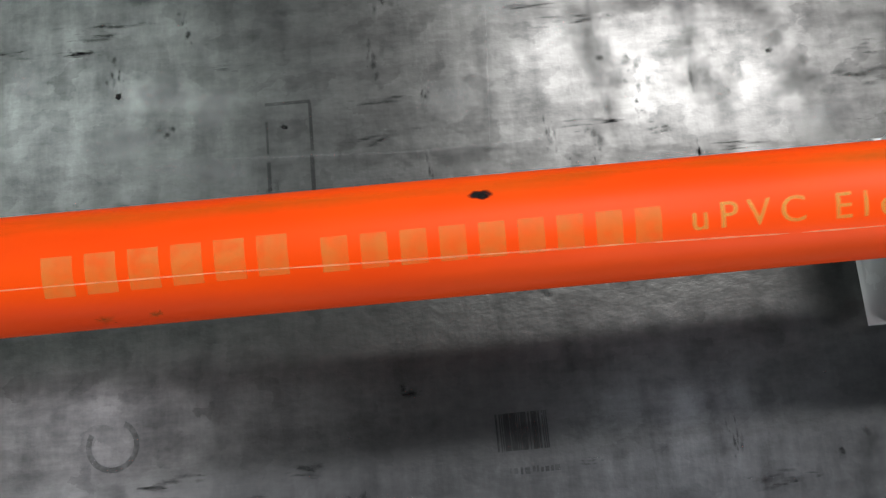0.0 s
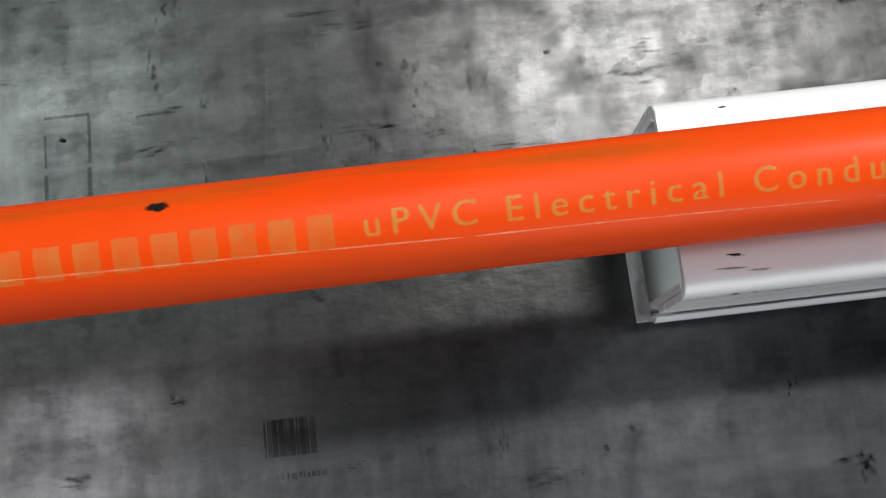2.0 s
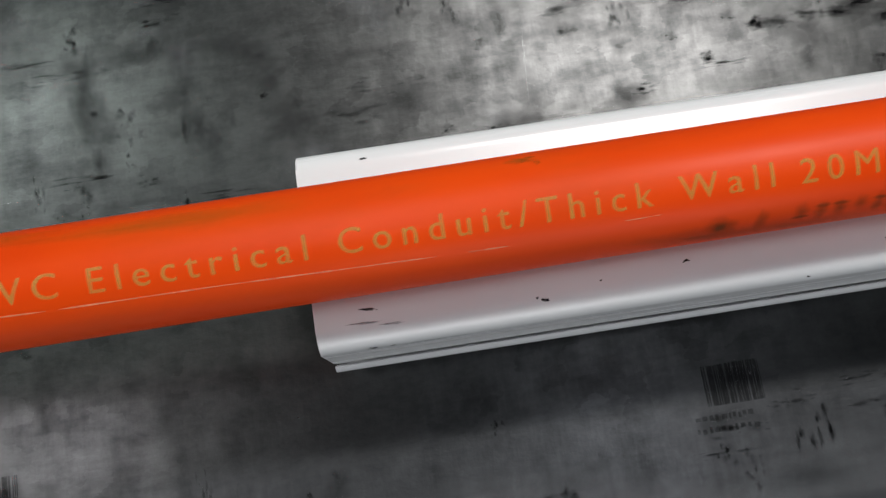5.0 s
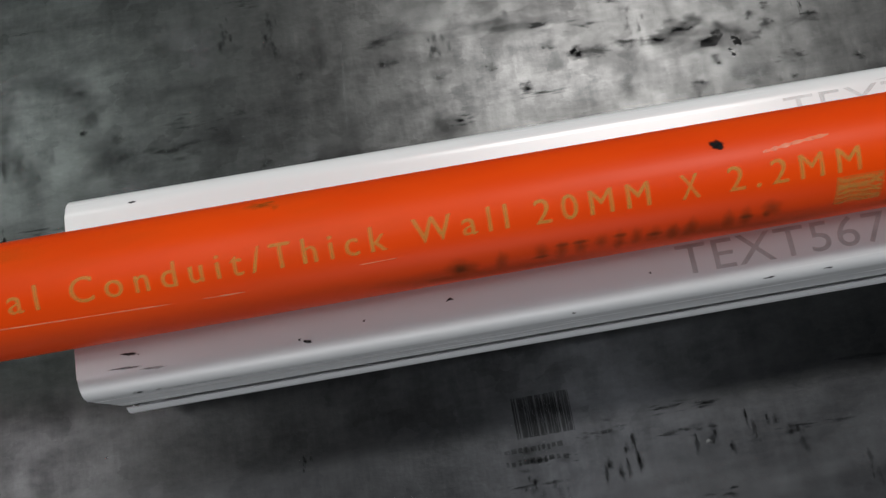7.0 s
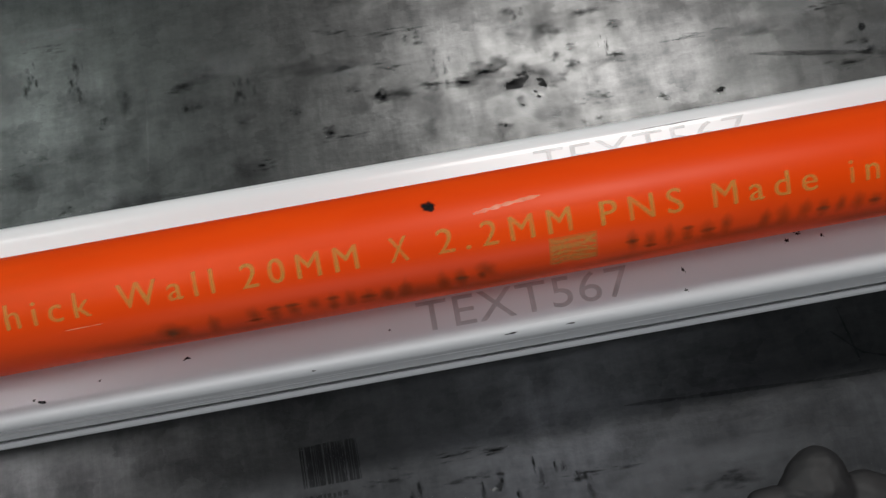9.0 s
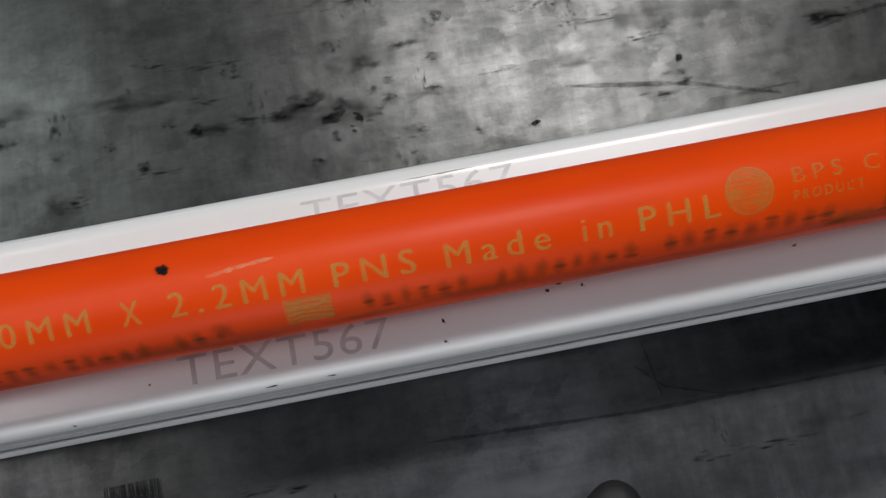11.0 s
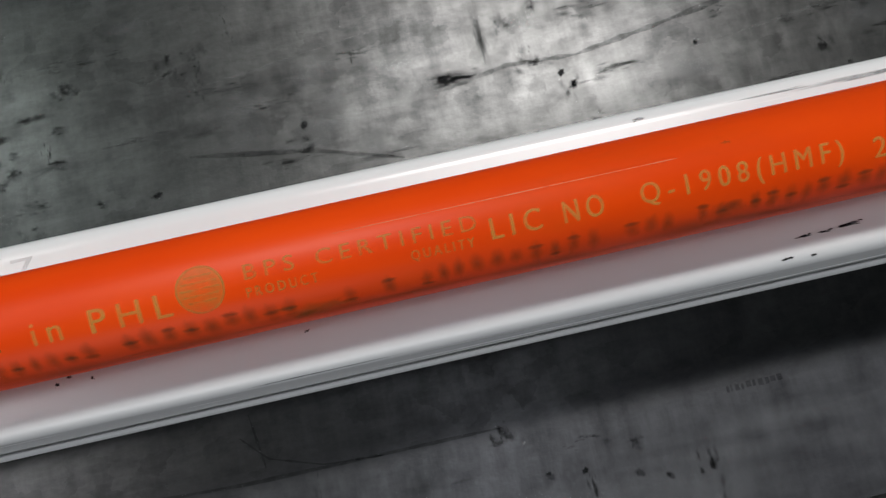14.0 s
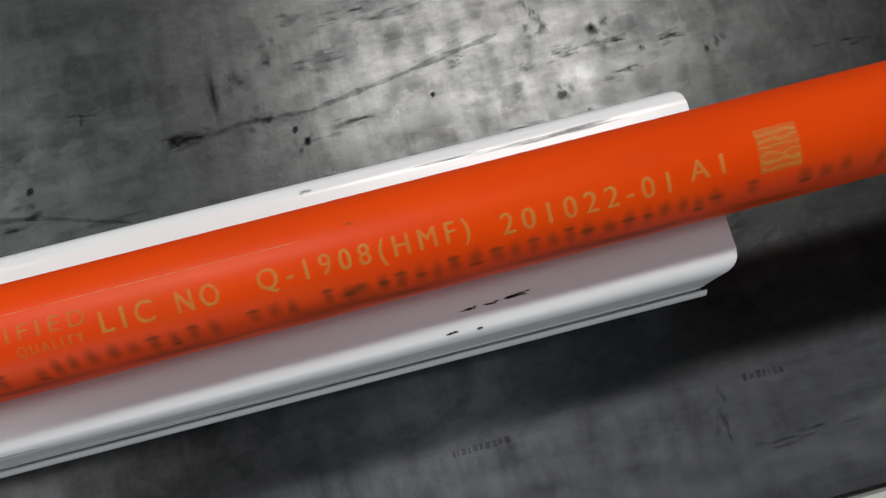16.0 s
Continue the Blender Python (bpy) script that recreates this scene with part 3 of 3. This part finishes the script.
# ---- marks on the belt ----
ON_BELT = flat_on(0.11 * MM)
# Code bars, in black ink.
for x0, x1, y0, y1, seed, mat in ((11.9, 23.6, -36.6, -28.5, 1, M_CODE), (176.5, 189.5, -38.0, -29.0, 4, M_CODE)):
    rng = random.Random(seed)
    bars, x = [], x0
    while x < x1:
        w = rng.choice((0.3, 0.45, 0.8, 1.3))
        bars.append((x * MM, min(x + w, x1) * MM, y0 * MM, y1 * MM))
        x += w + rng.choice((0.12, 0.15, 0.4))
    for bar in bars:
        lay("code_bar", bars_shape([bar]), mat, belt_ob, ON_BELT)


for x, y, w, h in ((17.5, -32.5, 12, 8.5), (183.5, -33.0, 14, 9.5), (180, -41, 13, 6)):
    lay("code_smudge", blot_shape(x * MM, y * MM, w * MM, h * MM, int(x), 2, 0.12, 0.15, 0.3), M_STAIN, belt_ob, flat_on(0.115 * MM), "dark smudge over a printed code")


def print_bars(x0, x1, y, h, seed, mat=M_BLACK_WORN):
    rng = random.Random(seed)
    bars, x = [], x0
    while x < x1:
        w = rng.uniform(0.4, 1.3)
        bars.append((x * MM, (x + w) * MM, (y + rng.uniform(-0.2, 0.2)) * MM, (y + h * rng.uniform(0.7, 1)) * MM))
        x += w + rng.uniform(0.3, 0.7)
    for bar in bars:
        lay("print_bar", bars_shape([bar]), mat, belt_ob, ON_BELT)


print_bars(14, 25, -41.5, 1.4, 1, M_BLACK_FAINT)
print_bars(173, 186, -41.0, 1.3, 2, M_BLACK_FAINT)
print_bars(173, 187, -43.6, 1.3, 3, M_BLACK_FAINT)
print_bars(413, 427, -39.8, 1.6, 4, M_BLACK_FAINT)
print_bars(482, 492, -40.2, 1.8, 5, M_BLACK_FAINT)
rng = random.Random(31)
for k in range(16):
    lay("drip_mark", blot_shape(rng.uniform(194, 234) * MM, rng.uniform(-49, -42) * MM, rng.uniform(0.8, 1.8) * MM, rng.uniform(2, 5) * MM, 900 + k, 3, 0.3, 0.4, 0.4), M_BLACK_WORN, belt_ob, flat_on((0.10 + 0.001 * k) * MM))
# The outline of a rectangle and a worn ring.
lay("frame_mark", bars_shape([(a * MM, b * MM, c * MM, d * MM) for a, b, c, d in ((-34.8, -24.0, 48.0, 48.8), (-34.9, -34.3, 36, 44), (-24.6, -23.8, 36, 48.0), (-35.0, -34.1, 27, 34), (-24.9, -23.9, 26, 35))]), M_BLACK_WORN, belt_ob, ON_BELT, "worn rectangular ink outline")
lay("ring_mark", ring_shape(-71.5 * MM, -27.5 * MM, 4.6 * MM, 5.8 * MM, 150, 420), M_BLACK_FAINT, belt_ob, ON_BELT, "faint ring stain")
# Dark dots, blots and streaks: place, size and strength.
BLOTS = [
    (256, 50, 4.3, 3.0, M_BLACK_WORN), (253, 53, 3.6, 2.3, M_BLACK_WORN), (242, 43, 3.1, 2.3, M_BLACK_WORN), (237, 54, 8.6, 4.5, M_BLACK_WORN), (245, 51, 10.0, 5.2, M_BLACK_WORN), (241, 48, 16.1, 7.6, M_STAIN), (245, 37, 10.8, 9.5, M_STAIN), (235, 36, 10.8, 7.6, M_STAIN), (209, 51, 2.9, 2.3, M_BLACK_WORN), (222, 44, 14.2, 11.4, M_STAIN), (194, 61, 32.1, 4.1, M_STAIN), (130, 36, 4.3, 2.3, M_BLACK_WORN), (277, 38, 3.7, 3.0, M_BLACK_FAINT), (263, 64, 8.6, 3.0, M_BLACK_WORN), (251, 62, 12.5, 5.6, M_STAIN), (244, 67, 10.8, 5.6, M_STAIN), (269, 59, 5.7, 2.4, M_BLACK_WORN),
    (195, 44, 4.3, 2.3, M_BLACK_WORN), (211, 51, 8.6, 3.6, M_BLACK_WORN), (220, 52, 8.6, 3.3, M_BLACK_WORN), (233, 52, 11.4, 3.9, M_BLACK_WORN), (174, 37, 8.9, 7.6, M_STAIN), (166, 64, 10.8, 5.6, M_STAIN), (252, 47, 5.7, 2.7, M_BLACK_WORN), (266, 50, 7.1, 2.7, M_BLACK_WORN), (151, 39, 7.1, 11.4, M_STAIN), (140, 56, 3.1, 3.0, M_BLACK_FAINT), (146, 63, 5.4, 11.4, M_STAIN), (237, 37, 4.3, 3.0, M_BLACK_FAINT), (191, 62, 8.9, 9.5, M_STAIN), (202, 54, 3.7, 2.1, M_BLACK_WORN), (193, 29, 7.1, 3.8, M_STAIN),
    (43, 60, 8.9, 24.6, M_STAIN), (46, 48, 10.8, 20.9, M_STAIN), (68, 56, 7.1, 24.6, M_STAIN), (68, 46, 10.8, 17.0, M_STAIN), (81, 65, 21.4, 7.6, M_STAIN), (92, 44, 14.2, 13.2, M_STAIN), (75, 42, 8.9, 11.4, M_STAIN), (162, 56, 4.3, 2.7, M_BLACK_WORN), (151, 35, 16.1, 1.9, M_STAIN), (88, 58, 10.8, 11.4, M_STAIN), (54, 67, 10.8, 9.5, M_STAIN), (-6, -22, 3.7, 3.3, M_BLACK_WORN), (93, -42, 5.4, 7.6, M_STAIN), (63, 69, 5.4, 7.6, M_STAIN),
    (220, 66, 2.9, 3.3, M_BLACK_FAINT), (290, 37, 2.9, 2.4, M_BLACK_FAINT), (271, 70, 10.8, 5.6, M_STAIN), (247, 49, 10.8, 7.6, M_STAIN), (350, 34, 2.9, 2.1, M_BLACK_FAINT),
    (-30.4, 42.4, 1.5, 1.3, M_BLACK), (-69.3, 53.7, 1.6, 1.4, M_BLACK), (-30.9, 69.6, 8.8, 5.0, M_STAIN), (45.9, 53.1, 1.8, 1.5, M_BLACK_WORN), (86.9, 51.3, 1.8, 1.6, M_BLACK_WORN), 
    (10.6, 31.4, 20.0, 6.2, M_STAIN), (26.3, -2.2, 3, 2.5, M_BLACK_WORN), (86.5, -43.6, 2, 2.4, M_BLACK_FAINT),
    (91.8, 42.1, 13.8, 7.5, M_STAIN), (62.2, -1.1, 4, 5, M_BLACK_WORN), (-5.8, -22.5, 4, 1.4, M_BLACK_FAINT), 
    (212.2, 50.8, 8, 4, M_BLACK_WORN), (194.5, 44.1, 4, 3, M_BLACK_WORN), (187.4, 50.7, 3, 2, M_BLACK_WORN), (174.6, 50.0, 7.5, 5.0, M_STAIN), (233, 52, 13, 5, M_BLACK_WORN), (252, 60, 7, 4, M_BLACK_WORN), (257, 55, 4, 2, M_BLACK_WORN),
    (290.6, 37.2, 1.9, 1.4, M_BLACK), (228.5, -46.7, 3, 2, M_BLACK_FAINT), (196, 60, 12.5, 2.8, M_STAIN), (160, 62, 9, 2, M_BLACK_WORN), (120, 45, 20.0, 7.5, M_STAIN), (146, 36, 12.5, 6.2, M_STAIN),
    (370.1, 51.2, 12, 3.2, M_BLACK_WORN), (366.5, 50.0, 5, 2.2, M_BLACK), (329.2, 47.0, 2, 1.7, M_BLACK), (395.2, 46.1, 1.9, 1.6, M_BLACK), (239.9, 48.0, 5, 2.4, M_BLACK_WORN), (358.1, -39.4, 3, 1.5, M_BLACK_FAINT), (344.6, 34.8, 20.0, 2.0, M_STAIN),
    (377.5, 62, 3.2, 18, M_BLACK_WORN), (389.5, -46.3, 3.4, 2.8, M_BLACK_FAINT), (376.3, -49.6, 1.6, 1.4, M_BLACK), (368.2, -49.0, 2, 2, M_BLACK_WORN), (388.4, -52.8, 2, 2, M_BLACK_WORN), (395.1, -54.9, 2, 1.8, M_BLACK_WORN), (340, -45, 17.5, 5.0, M_STAIN),
    (399.9, 75.4, 6, 3.4, M_BLACK_WORN), (383.5, 63.1, 4, 5, M_BLACK_WORN), (367.4, 51.1, 10, 2.4, M_BLACK_WORN), (430.3, 46.3, 1.2, 1.0, M_BLACK), (484.1, 45.0, 1.8, 1.6, M_BLACK_WORN), (454.6, 47.3, 4, 3, M_BLACK_FAINT), (320, 60, 25.0, 3.8, M_STAIN), (300, 52, 22.5, 5.0, M_STAIN)]
for k, (x, y, w, h, mat) in enumerate(BLOTS):
    small, soft = w < 2.5, mat is M_STAIN
    shape = blot_shape(x * MM, y * MM, w * MM, h * MM, 200 + k, 2 if small or soft else 4, 0.3 if small or soft else 0.45, 0.3 if small else 0.5, 0.7 if small else 0.02 if soft else 0.05)
    lay("ink_stain", shape, mat, belt_ob, flat_on((0.12 + 0.0012 * k) * MM), "dark ink stain")
rng = random.Random(77)
scuffs = bmesh.new()
for k in range(150):
    x, y = rng.uniform(-115, 540), rng.choice((rng.uniform(24, 84), rng.uniform(24, 84), rng.uniform(-58, -36)))
    w, h = (rng.uniform(5, 18), rng.uniform(1.5, 4)) if rng.random() < 0.6 else (rng.uniform(2, 7), rng.uniform(4, 10))
    one = blot_shape(x * MM, y * MM, w * MM, h * MM, 600 + k, 11, 0.4, 0.3, 0.2)
    for v in one.verts:
        v.co.z += (0.06 + 0.0004 * k) * MM
    me = bpy.data.meshes.new("scuffing")
    one.to_mesh(me)
    one.free()
    scuffs.from_mesh(me)
    bpy.data.meshes.remove(me)
tagged(part("scuffing", scuffs, M_BLACK_FAINT, belt_ob, "faint dark scuffing"), kind="stuff")
rng = random.Random(91)
dust = bmesh.new()
for k in range(110):
    x, y, w, h, n = rng.uniform(-115, 540), rng.uniform(24, 90), rng.uniform(6, 22), rng.uniform(3, 10), 2
    # Broad blots that paint light into the colour along the near edge.
    if k > 65:
        x, y, w, h, n = -125 + 15 * (k - 65) + rng.uniform(-6, 6), rng.uniform(-66, -47), rng.uniform(26, 60), rng.uniform(6, 12), 1
    one = blot_shape(x * MM, y * MM, w * MM, h * MM, 1600 + k, n, 0.3, 0.3, 0.1)
    for v in one.verts:
        v.co.z += (0.02 + 0.0003 * k) * MM
    me = bpy.data.meshes.new("dust")
    one.to_mesh(me)
    one.free()
    dust.from_mesh(me)
    bpy.data.meshes.remove(me)
tagged(part("dust", dust, M_DUST_LIGHT, belt_ob, "pale grey dust with light painted along the near edge"), kind="stuff")
for k, (pts, w) in enumerate((([(400, 50), (420, 53), (450, 58)], 1.6), ([(365, 48), (382, 51), (400, 50)], 1.2), ([(300, 45), (330, 40), (352, 33)], 1.4), ([(300, -25), (306, -31), (318, -35), (332, -36)], 0.5), ([(303, -20), (305, -33)], 0.6), ([(250, -33), (300, -35.5), (360, -36)], 0.9))):
    lay("scratch", line_shape([(x * MM, y * MM) for x, y in pts], w * MM, 50 + k), M_BLACK_FAINT, belt_ob, flat_on(0.20 * MM), "dark scratch")
for k, pts in enumerate(([(17, 30), (18.5, 48), (20, 70)], [(150, 40), (152, 66)], [(-50, 36), (0, 33.5), (30, 34)], [(300, 62), (350, 68)], [(420, 44), (470, 50)])):
    lay("scratch", line_shape([(x * MM, y * MM) for x, y in pts], 0.7 * MM, 70 + k), M_PALE_FAINT, belt_ob, flat_on(0.205 * MM), "pale scratch")
for k, (x, y, w, h) in enumerate(((364.0, -40.7, 0.7, 0.7), (-20, -30.5, 0.5, 0.4), (86, -26, 0.6, 0.4), (430.9, 46.9, 1.2, 0.8), (218, -45.5, 1.2, 0.7))):
    lay("dust_fleck", blot_shape(x * MM, y * MM, w * MM, h * MM, 400 + k, 4, 0.3, 0.6), M_PALE, belt_ob, flat_on(0.21 * MM), "pale dust fleck")


# ---- a crumpled dark rag at the belt's edge ----
def rag():
    """One sheet pushed up into soft folds, spread round its middle out to where it meets the belt."""
    lumps = ((288, -59.0, 8.8, 5.0), (276.5, -62.5, 6.6, 3.2), (298.5, -63, 7.2, 3.6), (284, -64.5, 8.4, 3.6))
    mx, my, spokes, rings = 286.5, -62.5, 120, 26

    def depth(x, y, k):
        cx, cy, r, h = lumps[k]
        a = math.atan2(y - cy, x - cx)
        reach = r * (1 + 0.24 * noise.noise(Vector((math.cos(a) * 1.4, math.sin(a) * 1.4, k * 4.7))))
        return 1 - (math.hypot(x - cx, y - cy) / reach) ** 2

    def height(x, y):
        z = sum((lumps[k][3] * max(depth(x, y, k), 0.0) ** 0.5) ** 5 for k in range(len(lumps))) ** 0.2
        return z * (1 + 0.12 * noise.noise(Vector((x * 0.2, y * 0.3, 3))) + 0.05 * noise.noise(Vector((x * 0.5, y * 1.1, 5))))
    bm = bmesh.new()
    hub = bm.verts.new((mx * MM, my * MM, height(mx, my) * MM))
    rows = []
    for i in range(spokes):
        ca, sa = math.cos(2 * math.pi * i / spokes), math.sin(2 * math.pi * i / spokes)
        reach = max(d / 10 for d in range(1, 260) if max(depth(mx + ca * d / 10, my + sa * d / 10, k) for k in range(len(lumps))) > 0)
        row = []
        for j in range(1, rings + 1):
            d = reach * (1 - (1 - j / rings) ** 1.5)
            x, y = mx + ca * d, max(my + sa * d, -69.2)
            row.append(bm.verts.new((x * MM, y * MM, (height(x, y) * MM if j < rings else 0) + 0.0002)))
        rows.append(row)
    for a, b in zip(rows, rows[1:] + rows[:1]):
        bm.faces.new((hub, a[0], b[0]))
        for j in range(rings - 1):
            bm.faces.new((a[j], a[j + 1], b[j + 1], b[j]))
    ob = part("rag", bm, plain_material("dark_rag", (0.010, 0.0095, 0.0105), 0.65, 0, 400), None, smooth=True)
    return tagged(ob, "crumpled dark grey rag lying on the belt", "rag")


rag()
